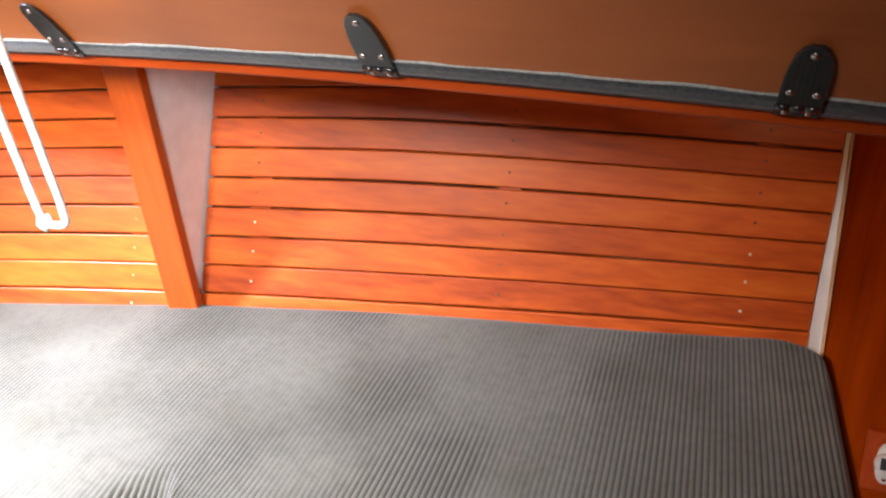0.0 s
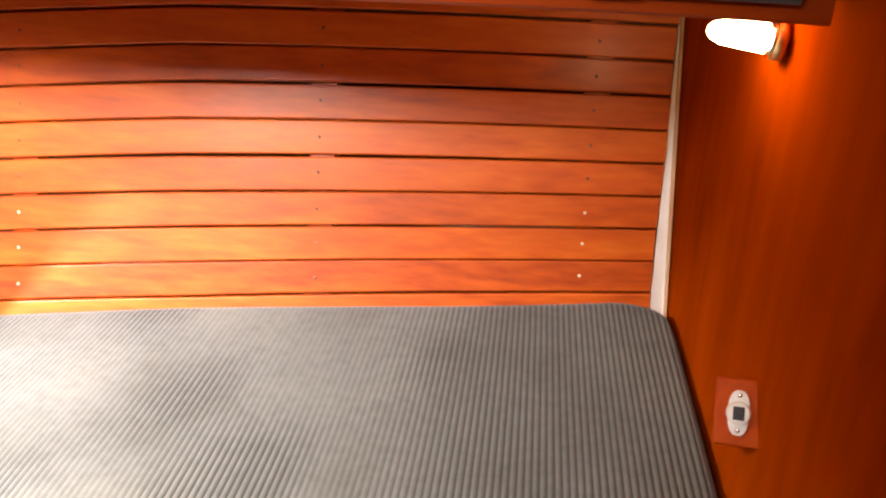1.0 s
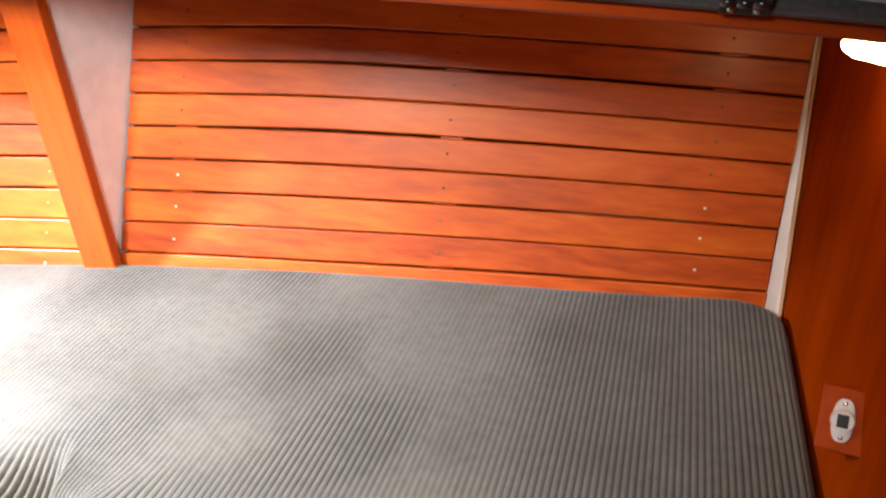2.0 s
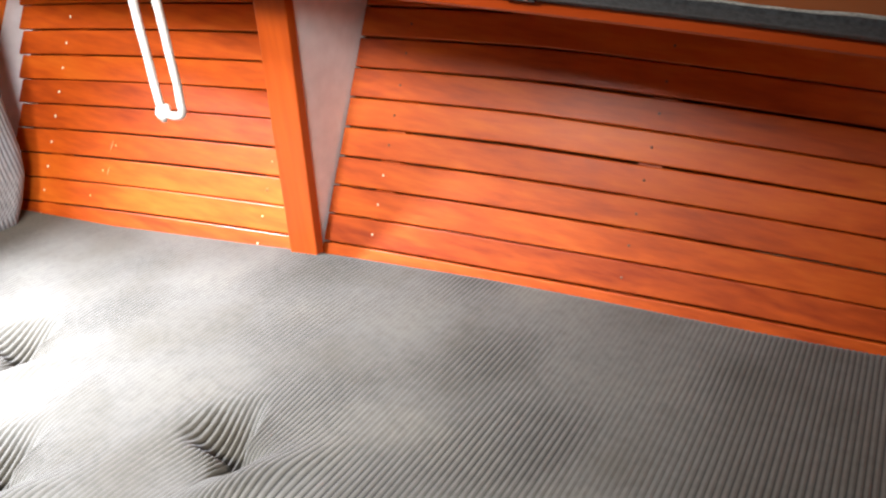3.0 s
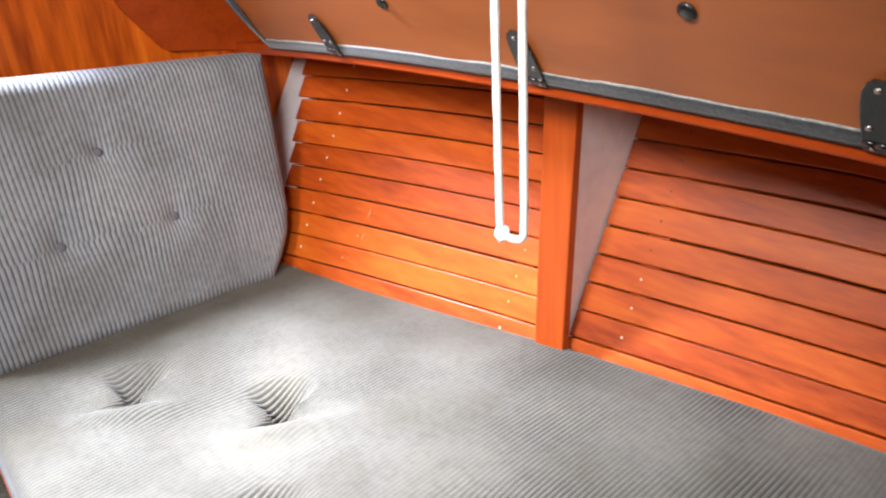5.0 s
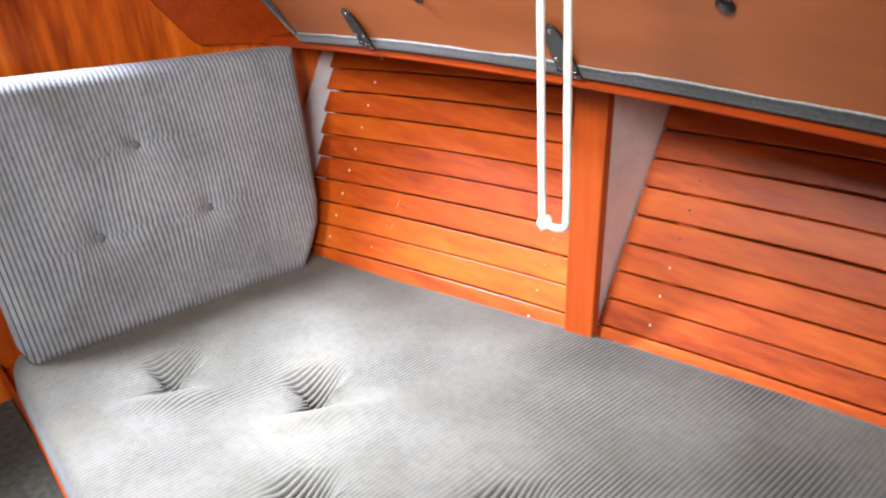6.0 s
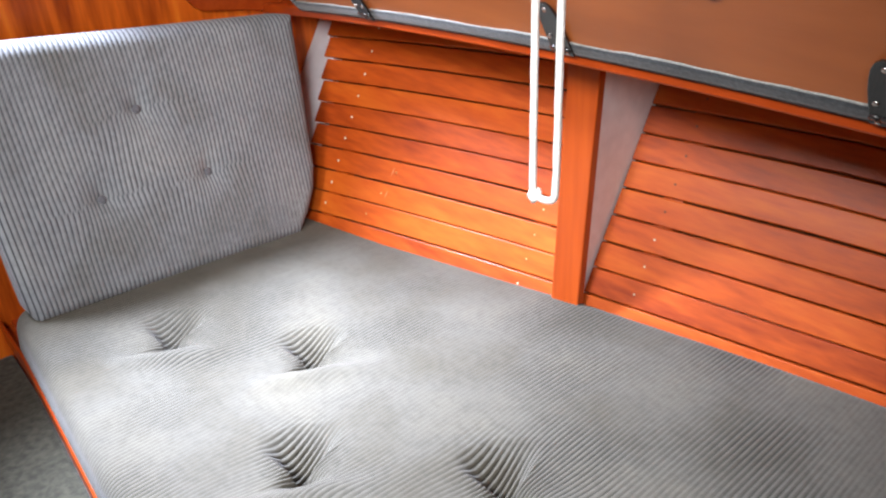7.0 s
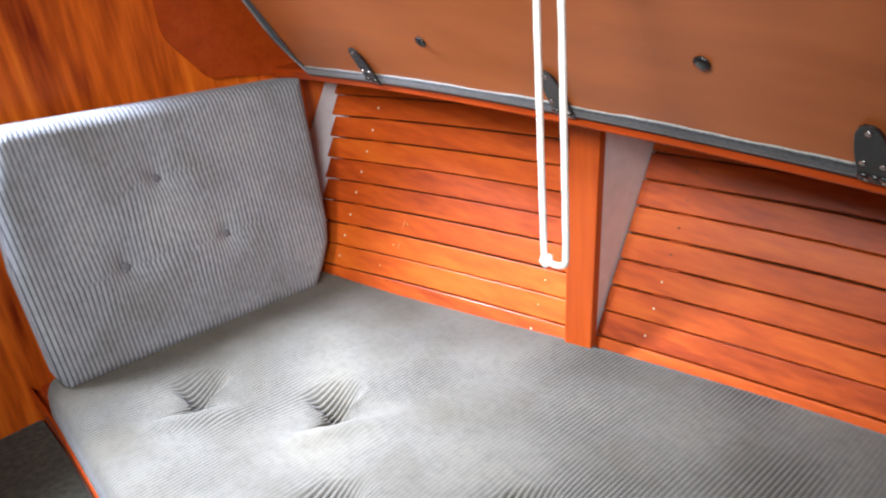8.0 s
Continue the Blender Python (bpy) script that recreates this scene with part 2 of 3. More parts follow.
def slat_u(x, n):
    spread = 1.0 - 0.095 * max(0.0, x + 0.1) / 0.65
    return (n - 2.5 - 0.7 * (x + 0.2) ** 2) * PITCH * spread


def hull_y(x, z):
    return 0.942 + 0.208 * (x + 1.04) + (z - 0.545) * lean(x)


def aft_x(y):
    return 0.580 + 0.14 * (1.2 - y)


def rail_y(x):
    return 0.858 + 0.028 * (x - 0.2) ** 2


def rail_z(x):
    return 0.944 - 0.050 * (x - 0.2) ** 2


FORE_X = -1.262

# ---- structure ----
floor = tagged(part("floor", box((FORE_X - 0.05, -1.75, -0.06), (1.75, 0.3, 0.0)), CARPET), "dark grey carpet on the cabin sole", "floor", kind="structure")
step_plan = [(FORE_X, -0.55), (-0.42, -0.55), (-0.42, 0.190), (-0.80, 0.211), (-1.09, 0.226), (FORE_X, 0.226)]
step = tagged(part("carpeted_step", slab(step_plan, 0.272, Matrix.Translation((0, 0, 0.272)), 0.008), CARPET), "low step covered in worn dark grey carpet", "step", kind="structure")

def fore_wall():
    """The fore bulkhead with an unseen opening added high up in it to shape the daylight, as one connected board."""
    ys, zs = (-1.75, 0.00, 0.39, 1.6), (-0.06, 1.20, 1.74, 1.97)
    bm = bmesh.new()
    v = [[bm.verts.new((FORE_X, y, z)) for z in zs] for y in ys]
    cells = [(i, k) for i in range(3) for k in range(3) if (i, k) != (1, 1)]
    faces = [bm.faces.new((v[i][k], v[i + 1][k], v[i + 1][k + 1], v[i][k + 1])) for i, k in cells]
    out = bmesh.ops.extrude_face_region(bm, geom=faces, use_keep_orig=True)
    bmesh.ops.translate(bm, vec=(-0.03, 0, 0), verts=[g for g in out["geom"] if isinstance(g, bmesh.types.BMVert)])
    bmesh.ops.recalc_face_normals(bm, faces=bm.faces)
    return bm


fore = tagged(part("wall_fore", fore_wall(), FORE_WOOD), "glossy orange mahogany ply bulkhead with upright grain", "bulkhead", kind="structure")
bm = bmesh.new()
ring = [(aft_x(1.62), 1.62), (aft_x(0.0), 0.0), (aft_x(0.0) + 0.03, 0.0), (aft_x(1.62) + 0.03, 1.62)]
vs = [[bm.verts.new((x, y, z)) for x, y in ring] for z in (-0.06, 1.97)]
bm.faces.new(vs[0][::-1]), bm.faces.new(vs[1])
for i in range(4):
    bm.faces.new((vs[0][i], vs[0][(i + 1) % 4], vs[1][(i + 1) % 4], vs[1][i]))
aft = tagged(part("wall_aft", bm, BULK_WOOD), "dark red-brown mahogany ply bulkhead", "bulkhead", kind="structure")

far = tagged(part("wall_port", box((FORE_X - 0.03, -1.78, -0.06), (1.78, -1.75, 1.97)), BULK_WOOD), "mahogany lined side of the cabin", "wall", kind="structure")
rear = tagged(part("wall_rear", box((1.75, -1.75, -0.06), (1.78, 0.0, 1.97)), BULK_WOOD), "mahogany bulkhead at the cabin's end", "wall", kind="structure")
rear_side = tagged(part("wall_galley", box((aft_x(0.0) + 0.03, 0.0, -0.06), (1.78, 0.03, 1.97)), BULK_WOOD), "mahogany partition", "wall", kind="structure")

# unseen ceiling, cut through for the deck hatch and for the added aft fill lamp
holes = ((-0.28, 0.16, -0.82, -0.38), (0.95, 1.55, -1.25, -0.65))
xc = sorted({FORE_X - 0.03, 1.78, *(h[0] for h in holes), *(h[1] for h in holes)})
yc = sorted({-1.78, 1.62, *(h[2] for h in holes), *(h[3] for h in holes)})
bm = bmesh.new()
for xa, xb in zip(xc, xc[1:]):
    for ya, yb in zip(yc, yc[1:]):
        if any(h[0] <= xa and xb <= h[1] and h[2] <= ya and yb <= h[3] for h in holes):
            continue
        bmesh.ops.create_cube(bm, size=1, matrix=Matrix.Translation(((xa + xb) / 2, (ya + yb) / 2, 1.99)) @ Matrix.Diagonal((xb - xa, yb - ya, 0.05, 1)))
ceiling = tagged(part("ceiling", bm, CREAM), "unseen cream cabin headliner with holes cut for the daylight lamps", "ceiling", kind="structure")

# hull skin just behind the slats, painted dark for the shade in the gaps
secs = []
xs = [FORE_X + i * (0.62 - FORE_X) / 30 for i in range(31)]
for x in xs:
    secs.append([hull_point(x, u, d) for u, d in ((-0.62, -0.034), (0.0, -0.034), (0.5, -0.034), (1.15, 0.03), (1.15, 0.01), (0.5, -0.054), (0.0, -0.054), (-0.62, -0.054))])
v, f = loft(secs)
hull = tagged(mesh_object("wall_hull", v, f, SHADED_HULL, smooth=False), "hull behind the slats, its colour darkened as shade in the gaps", "hull wall", kind="structure")

# white strips beside the bulkheads, where the slats end
for lo, hi in ((lambda z: FORE_X + 0.002, lambda z: -1.148 - 0.25 * max(0.0, z - 0.63)), (lambda z: 0.5485, lambda z: aft_x(hull_y(0.57, z)) - 0.002)):
    secs = []
    for i in range(18):
        u = -0.3 + i * 0.05
        z = 0.545 + u * 0.9
        a, b = lo(z), hi(z)
        secs.append([hull_point(a, u, -0.033), hull_point(a, u, -0.010), hull_point(b, u, -0.010), hull_point(b, u, -0.033)])
    v, f = loft(secs)
    tagged(mesh_object("trim", v, f, WHITE, smooth=False), "white painted strip between slats and bulkhead", "trim", kind="structure")

# pale bead that closes the joint against the aft bulkhead
secs = []
for i in range(18):
    u = -0.3 + i * 0.05
    b = aft_x(hull_y(0.57, 0.545 + u * 0.9)) - 0.0018
    secs.append([hull_point(b - 0.0055, u, -0.0098), hull_point(b - 0.0045, u, -0.004), hull_point(b - 0.001, u, -0.003), hull_point(b, u, -0.0098)])
v, f = loft(secs)
tagged(mesh_object("trim", v, f, PALE_WOOD, smooth=False), "pale wooden bead beside the bulkhead", "trim", kind="structure")

# ---- slats on the hull side ----
lining = thing("slat_lining", "varnished mahogany slats screwed along the hull", "wall lining", kind="structure")


def slat(n, x0, x1):
    hw, th, bv = PITCH / 2 - 0.0014, 0.012, 0.0022
    prof = [(-hw, -th), (-hw, -bv), (-hw + bv * 0.35, -bv * 0.3), (-hw + bv, 0), (hw - bv, 0), (hw - bv * 0.35, -bv * 0.3), (hw, -bv), (hw, -th)]
    k = max(6, int((x1 - x0) / 0.045))
    wob = [random.uniform(-0.0006, 0.0006) for _ in range(3)]
    secs = []
    for i in range(k + 1):
        x = x0 + (x1 - x0) * i / k
        spread = 1.0 - 0.095 * max(0.0, x + 0.1) / 0.65
        off = slat_u(x, n) + wob[0] + wob[1] * math.sin(5 * x + n)
        secs.append([hull_point(x, off + u * spread, d) for u, d in prof])
    v, f = loft(secs)
    ob = mesh_object("slat", v, f, SLAT_WOOD, lining, smooth=False)
    return ob


def screw(x, n, parent, material, proud=0.0005, r=0.0023):
    a = math.atan(lean(x))
    p = Vector(hull_point(x, slat_u(x, n) + random.uniform(-0.002, 0.002), proud))
    m = Matrix.Translation(p) @ Matrix.Rotation(math.pi / 2 - a, 4, "X")
    part("screw", dome(r, 0.4, m, 10), material, parent, smooth=True)


for n in range(-2, 10):
    left = slat(n, -1.150 - 0.011 * max(0, n - 4) + random.uniform(-0.003, 0.003), -0.452)
    right = slat(n, -0.4125 + random.uniform(-0.001, 0.001), 0.5475 + random.uniform(-0.0015, 0.0010))
    if n >= 0:
        screw(-1.045 - 0.002 * n, n, left, PALE_SCREW, 0.0008, 0.0030)
        if n < 4:
            screw(-0.54, n, left, PALE_SCREW if n < 1 else BRASS)
        # dark screws in the middle column and from slat 4 up, pale elsewhere
        for x in (-0.325, 0.085, 0.448):
            screw(x, n, right, PALE_SCREW if n < 4 and x != 0.085 else DARK_SCREW)
        if n in (1, 2, 3):
            screw(-0.95 + 0.02 * n, n, left, BRASS)

# pale scuffs on two slats of the fore bay
for x, n, l in ((-0.90, 3, 0.019), (-0.898, 2, 0.015)):
    secs = []
    for i in range(5):
        u = slat_u(x, n) + l * (i / 4 - 0.45)
        hw = 0.0011 * (1 - 0.6 * abs(i - 2) / 2)
        secs.append([hull_point(x + 0.002 * i / 4 + dx, u, d) for dx, d in ((-hw, -0.0002), (-hw, 0.0003), (hw, 0.0003), (hw, -0.0002))])
    v, f = loft(secs)
    mesh_object("scuff", v, f, SCUFF, lining, "pale scuff mark", smooth=False)

# added strips that paint light on the hull behind two of the gaps
for n, x0, x1, stuff in ((1.5, -0.22, 0.04, LIT_HULL), (1.5, 0.13, 0.42, DIM_LIT_HULL), (2.5, 0.25, 0.44, DIM_LIT_HULL)):
    secs = []
    for i in range(9):
        x = x0 + (x1 - x0) * i / 8
        secs.append([hull_point(x, slat_u(x, n) + du, d) for du, d in ((-0.007, -0.0155), (-0.007, -0.0135), (0.0002, -0.0135), (0.0002, -0.0155))])
    v, f = loft(secs)
    mesh_object("gap_light_strip", v, f, stuff, lining, "pale strip painted as light on the hull in a gap", smooth=False)

# battens on which the slats are screwed, seen in the gaps
for x in (-1.045, -0.54, -0.325, 0.085, 0.45):
    secs = []
    for i in range(15):
        u = -0.3 + i * 0.06
        secs.append([hull_point(x + dx, u, d) for dx, d in ((-0.017, -0.033), (-0.017, -0.0126), (0.017, -0.0126), (0.017, -0.033))])
    v, f = loft(secs)
    mesh_object("batten", v, f, SLAT_WOOD, lining, smooth=False)

# ---- partition between the two bays, with its front post ----
partition = thing("partition", "white painted partition with a mahogany post on its front edge", "partition", kind="structure")
bm = bmesh.new()
lo = [(1.004, 0.36), (1.004, 0.94), (hull_y(-0.42, 0.94) + 0.014, 0.94), (hull_y(-0.42, 0.36) + 0.03, 0.36)]
POST_LEAN = 0.050
sides = [[bm.verts.new((x + (POST_LEAN * (z - 0.45) if y < 1.01 else 0.0), y, z)) for y, z in lo] for x in (-0.4505, -0.4145)]
bm.faces.new(sides[0][::-1]), bm.faces.new(sides[1])
for i in range(4):
    bm.faces.new((sides[0][i], sides[0][(i + 1) % 4], sides[1][(i + 1) % 4], sides[1][i]))
part("panel", bm, WHITE, partition, "white painted panel, wider towards the top")
shear = Matrix(((1, 0, POST_LEAN, -0.45 * POST_LEAN), (0, 1, 0, 0), (0, 0, 1, 0), (0, 0, 0, 1)))
m = shear @ Matrix.Translation((-0.424, 0.9975, 0)) @ Matrix.Rotation(math.atan(0.208), 4, "Z")
part("post", box((-0.0280, -0.011, 0.36), (0.0265, 0.011, 0.94), 0.003, m), POST_WOOD, partition, "orange mahogany post")

# ---- shelf and its front rail ----
shelf = thing("shelf", "mahogany shelf board along the hull side", "shelf", kind="structure")
secs, rails = [], []
for i in range(37):
    x = FORE_X + 0.001 + i * (0.612 - FORE_X) / 36
    y, z = rail_y(x), rail_z(x)
    yb = hull_y(x, z) + 0.02
    secs.append([(x, y + 0.0205, z + 0.004), (x, y + 0.0205, z + 0.020), (x, yb + 0.02, z + 0.020), (x, yb, z + 0.004)])
    bv = 0.003
    rails.append([(x, y + bv, z), (x, y, z + bv), (x, y, z + 0.022 - bv), (x, y + bv, z + 0.022), (x, y + 0.02 - bv, z + 0.022), (x, y + 0.02, z + 0.022 - bv), (x, y + 0.02, z + bv), (x, y + 0.02 - bv, z)])
v, f = loft(secs)
mesh_object("board", v, f, RAIL_WOOD, shelf, smooth=False)
v, f = loft(rails)
mesh_object("rail", v, f, RAIL_WOOD, shelf, "orange mahogany front rail", smooth=False)

# ---- hinged backrest folded up above the rail ----
flap = thing("folding_backrest", "plywood backrest hinged up, edged with dark grey cloth", "backrest")


def flap_point(x, w, d=0.0):
    """On the ply's face: w metres up from its lower edge, d metres out towards the cabin."""
    a = radians(30)
    y, z = rail_y(x) - 0.006, rail_z(x) + 0.0195
    return (x, y - w * math.sin(a) - d * math.cos(a), z + w * math.cos(a) - d * math.sin(a))


def flap_left(w):
    return -1.058 - 0.45 * w if w < 0.09 else -1.0985 + 0.03 * (w - 0.09)


def flap_skin(w0, w1, x0, x1, d0, d1, nx=40, nw=6, ragged=0.0):
    """A plate on the flap between two heights and two ends; x0 may follow the slanted end."""
    secs = []
    for i in range(nx + 1):
        ring = []
        for d in (d0, d1):
            ws = [w0 + (w1 - w0) * j / nw for j in range(nw + 1)]
            for w in ws if d == d0 else ws[::-1]:
                a = x0(w) if callable(x0) else x0
                b = x1(w) if callable(x1) else x1
                x = a + (b - a) * i / nx
                if ragged and w == w1:
                    w += ragged * (noise.noise((x * 9, 3.1, 0)) + 0.5 * noise.noise((x * 31, 7.7, 0)))
                ring.append(flap_point(x, w, d))
        secs.append(ring)
    return loft(secs)


v, f = flap_skin(0.004, 0.46, lambda w: flap_left(w) + 0.012, 0.585, 0.0, -0.010, 40, 10)
mesh_object("plywood_panel", v, f, PLY_WOOD, flap, "bare orange-brown plywood panel", smooth=False)
v, f = flap_skin(-0.004, 0.47, lambda w: flap_left(w) + 0.004, 0.592, -0.0105, -0.065, 40, 10)
mesh_object("cushion", v, f, PLAIN_CORD, flap, "grey corduroy cushion behind the plywood")
v, f = flap_skin(-0.003, 0.0175, lambda w: flap_left(w) + 0.002, 0.590, 0.0028, -0.0005, 200, 3, 0.0034)
mesh_object("edging", v, f, EDGE_CLOTH, flap, "dark grey cloth edging")
v, f = flap_skin(0.0174, 0.0190, lambda w: flap_left(w) + 0.016, 0.588, 0.0024, -0.0004, 200, 1, 0.0036)
mesh_object("cut_edge", v, f, CUT_CLOTH, flap, "pale cut edge of the cloth")
v, f = flap_skin(0.0, 0.45, lambda w: flap_left(w), lambda w: flap_left(w) + 0.017, 0.0026, -0.0005, 3, 14)
mesh_object("end_edging", v, f, EDGE_CLOTH, flap, "dark grey cloth edging")


def on_flap(x, w, d=0.0):
    """The pose of a fitting on the ply: its z out of the face, its y up the face."""
    p0, p1, p2 = (Vector(flap_point(x, w, d)), Vector(flap_point(x, w + 0.1, d)), Vector(flap_point(x, w, d + 0.1)))
    up, out = (p1 - p0).normalized(), (p2 - p0).normalized()
    right = up.cross(out)
    m = Matrix((right, up, out)).transposed().to_4x4()
    m.translation = p0
    return m


def bolt(x, w):
    m = on_flap(x, w, 0.002)
    part("bolt", dome(0.0105, 0.4, m, 18), BLACK, flap, "dark round button of the upholstery", smooth=True)


for x, w in ((-0.078, 0.132), (-0.572, 0.110)):
    bolt(x, w)


def strap_hinge(x, turn):
    """A black strap hinge: rounded leaf on the ply, short leaf on the rail, five screws."""
    h = thing("strap_hinge", "glossy black strap hinge with bright screws", "hinge", "hinges along the rail", at=flap_point(x, 0, 0.004))
    base = Matrix.Translation(-Vector(flap_point(x, 0, 0.004)))
    m = base @ on_flap(x, 0.0, 0.0072) @ Matrix.Rotation(radians(turn), 4, "Z")
    half = [(0.0175, 0.0120), (0.0178, 0.028), (0.0174, 0.045), (0.0163, 0.059), (0.0140, 0.072), (0.0100, 0.0805), (0.0045, 0.0850)]
    out = [(-a, b) for a, b in half] + half[::-1]
    part("upper_leaf", slab(out, 0.0040, m, 0.0012), BLACK, h)
    r = base @ on_flap(x, 0.0, 0.0062)
    part("lower_leaf", slab([(-0.0175, -0.0010), (-0.0175, 0.0095), (0.0175, 0.0095), (0.0175, -0.0010)], 0.0032, r, 0.0008), BLACK, h)
    for k in (-1, 0, 1):
        part("knuckle", cone(0.0034, 0.0034, 0.0104, r @ Matrix.Translation((k * 0.0113, 0.0107, 0.0004)) @ Matrix.Rotation(math.pi / 2, 4, "Y"), 12), BLACK, h, smooth=True)
    for sx, sy in ((0.0, 0.0755), (-0.0098, 0.0300), (0.0098, 0.0300)):
        part("screw", dome(0.0034, 0.5, m @ Matrix.Translation((sx, sy, 0.0004)), 10), STEEL, h, "bright screw", smooth=True)
    for sx in (-0.0090, 0.0090):
        part("screw", dome(0.0028, 0.5, r @ Matrix.Translation((sx, 0.0035, 0.0004)), 10), STEEL, h, "bright screw", smooth=True)


for x, turn in ((-0.793, 0), (-0.325, 0), (0.089, 0), (0.466, -4)):
    strap_hinge(x, turn)

# chamfered board on the fore bulkhead beside the folded backrest
bm = slab([(0.690, 1.45), (0.690, 1.000), (0.693, 0.982), (0.701, 0.966), (0.762, 0.882), (0.775, 0.873), (1.00, 0.833), (1.20, 0.86), (1.20, 1.45)], 0.014, Matrix(((0, 0, 1, FORE_X + 0.0145), (1, 0, 0, 0), (0, 1, 0, 0), (0, 0, 0, 1))), 0.002)
tagged(part("end_board", bm, RAIL_WOOD), "brown mahogany end board with a cut corner", "board", kind="structure")

# ---- settee: wooden base, seat cushion, end backrest ----
base = thing("settee_base", "orange mahogany settee front under the cushion", "settee", kind="structure")
def front_y(x):
    return 0.214 - 0.048 * min(max((x + 1.09) / 0.9, 0), 1) - 0.02 * min(max((x + 0.19) / 0.8, 0), 1)


def front_board(name, x0, x1, d0, d1, z0, z1, material):
    secs = []
    for i in range(13):
        x = x0 + (x1 - x0) * i / 12
        y = front_y(x)
        secs.append([(x, y + d0, z0), (x, y + d0, z1 - 0.003), (x, y + d0 + 0.003, z1), (x, y + d1, z1), (x, y + d1, z0)])
    v, f = loft(secs)
    mesh_object(name, v, f, material, base, smooth=False)


front_board("front_panel", FORE_X, 0.69, 0.0145, 0.032, 0.0, 0.336, POST_WOOD)
front_board("edge_strip", FORE_X, 0.69, 0.009, 0.0142, 0.300, 0.353, RAIL_WOOD)
part("top_board", box((FORE_X, 0.245, 0.327), (0.56, 0.90, 0.345)), RAIL_WOOD, base)

RIB = 0.0074
TUFTS = [(-0.818, 0.413), (-0.600, 0.566), (-0.389, 0.415), (-0.165, 0.594)]


def grid_faces(nx, ny, wrap=False):
    i, j = np.meshgrid(np.arange(nx - 1), np.arange(ny if wrap else ny - 1), indexing="ij")
    a = i * ny + j
    b = i * ny + (j + 1) % ny
    return np.stack([a, b, b + ny, a + ny], -1).reshape(-1, 4).tolist()


def seat_cushion():
    x0, x1, r = -1.116, 0.576, 0.030
    nx = int((x1 - x0) / RIB * 6)
    x = np.linspace(x0, x1, nx)
    q = np.sort(np.concatenate([x, x0 + r * (1 - np.cos(np.linspace(0, 1.5, 7)))]))
    x, nx = q, len(q)
    end = np.minimum(np.minimum(x - x0, 1.8 * (x1 - x)), r)
    shrink = r - np.sqrt(np.maximum(r * r - (r - end) ** 2, 0))
    # section: bottom front, up the front, over the top, down the back
    tops = np.linspace(0, 1, 150)
    yf = 0.228 - 0.048 * np.clip((x + 1.09) / 0.9, 0, 1) - 0.02 * np.clip((x + 0.19) / 0.8, 0, 1)
    turn = np.clip((x0 + 0.05 - x) / 0.05, 0, 1)
    yf = yf + 0.045 * (1 - np.sqrt(np.maximum(1 - turn**2, 0)))
    lx = 0.58 - 0.125 * (x + 1.04)
    yb = 0.942 + 0.208 * (x + 1.04) - 0.100 * lx - 0.006
    corner = np.clip((x - (x1 - 0.09)) / 0.09, 0, 1)
    yb = yb - 0.07 * (1 - np.sqrt(np.maximum(1 - corner**2, 0)))
    zl, zt = 0.3455, 0.449
    cols = []
    cols.append((yf + 0.02 + shrink, np.full(nx, zl)))
    cols.append((yf + shrink, np.full(nx, zl + 0.012) + 0.3 * shrink))
    cols.append((yf - 0.004 + shrink, np.full(nx, zl + 0.045)))
    for a in np.linspace(0, math.pi / 2, 7)[:-1]:
        cols.append((yf + shrink + r * (1 - np.cos(a)), zt - shrink - r + r * np.sin(a)))
    ya, yc = yf + shrink + r, yb - shrink - r * 0.8
    for s in tops:
        cols.append((ya + (yc - ya) * s, zt - shrink))
    for a in np.linspace(0, math.pi / 2, 6)[1:]:
        cols.append((yb - shrink - 0.8 * r + 0.8 * r * np.sin(a), zt - shrink - r * (1 - np.cos(a))))
    cols.append((yb - shrink, np.full(nx, zl + 0.012)))
    cols.append((yb - 0.02 - shrink, np.full(nx, zl)))
    Y = np.stack([c[0] for c in cols], 1)
    Z = np.stack([np.broadcast_to(c[1], (nx,)) for c in cols], 1)
    X = np.repeat(x[:, None], Y.shape[1], 1)
    top = np.clip((Z - 0.40) / 0.04, 0, 1)
    mid = np.clip((Y - yf[:, None]) / (yb - yf)[:, None], 0, 1)
    Z = Z + top * 0.010 * np.sin(np.pi * mid) * np.clip((X + 1.06) / 0.2, 0, 1) * (1 - 0.6 * np.clip((X + 0.2) / 0.6, 0, 1))
    Z = Z + top * (0.003 * np.sin(4.1 * X + 2.0 * Y) + 0.002 * np.sin(9.3 * X - 5 * Y + 1))
    Z = Z - top * 0.025 * np.clip((-0.40 - X) / 0.45, 0, 1) * mid
    drop = np.zeros_like(X)
    for tx, ty in TUFTS:
        dx, dy = X - tx, Y - ty
        rr = np.sqrt(dx**2 + dy**2) + 1e-6
        up = np.clip((0.52 * dy - 0.85 * dx) / rr, 0, 1)
        wedge = np.clip((up - 0.70) / 0.22, 0, 1)
        wedge = wedge * wedge * (3 - 2 * wedge)
        drop = drop + 0.076 * np.clip(1 - rr / 0.105, 0, 1) ** 1.25 * wedge + 0.022 * np.exp(-((rr / 0.020) ** 2)) + 0.012 * np.exp(-((rr / 0.12) ** 2))
        # pillowed belly in front of the button
        drop = drop - 0.014 * np.exp(-(((0.52 * dx + 0.85 * dy) / 0.085) ** 2 + ((0.52 * dy - 0.85 * dx + 0.042) / 0.022) ** 2))
        # curved crease under the button
        side, fwd = 0.52 * dx + 0.85 * dy, 0.52 * dy - 0.85 * dx
        drop = drop + 0.010 * np.exp(-((side / 0.038) ** 2 + ((fwd + 0.004 + 5.0 * side**2) / 0.007) ** 2))
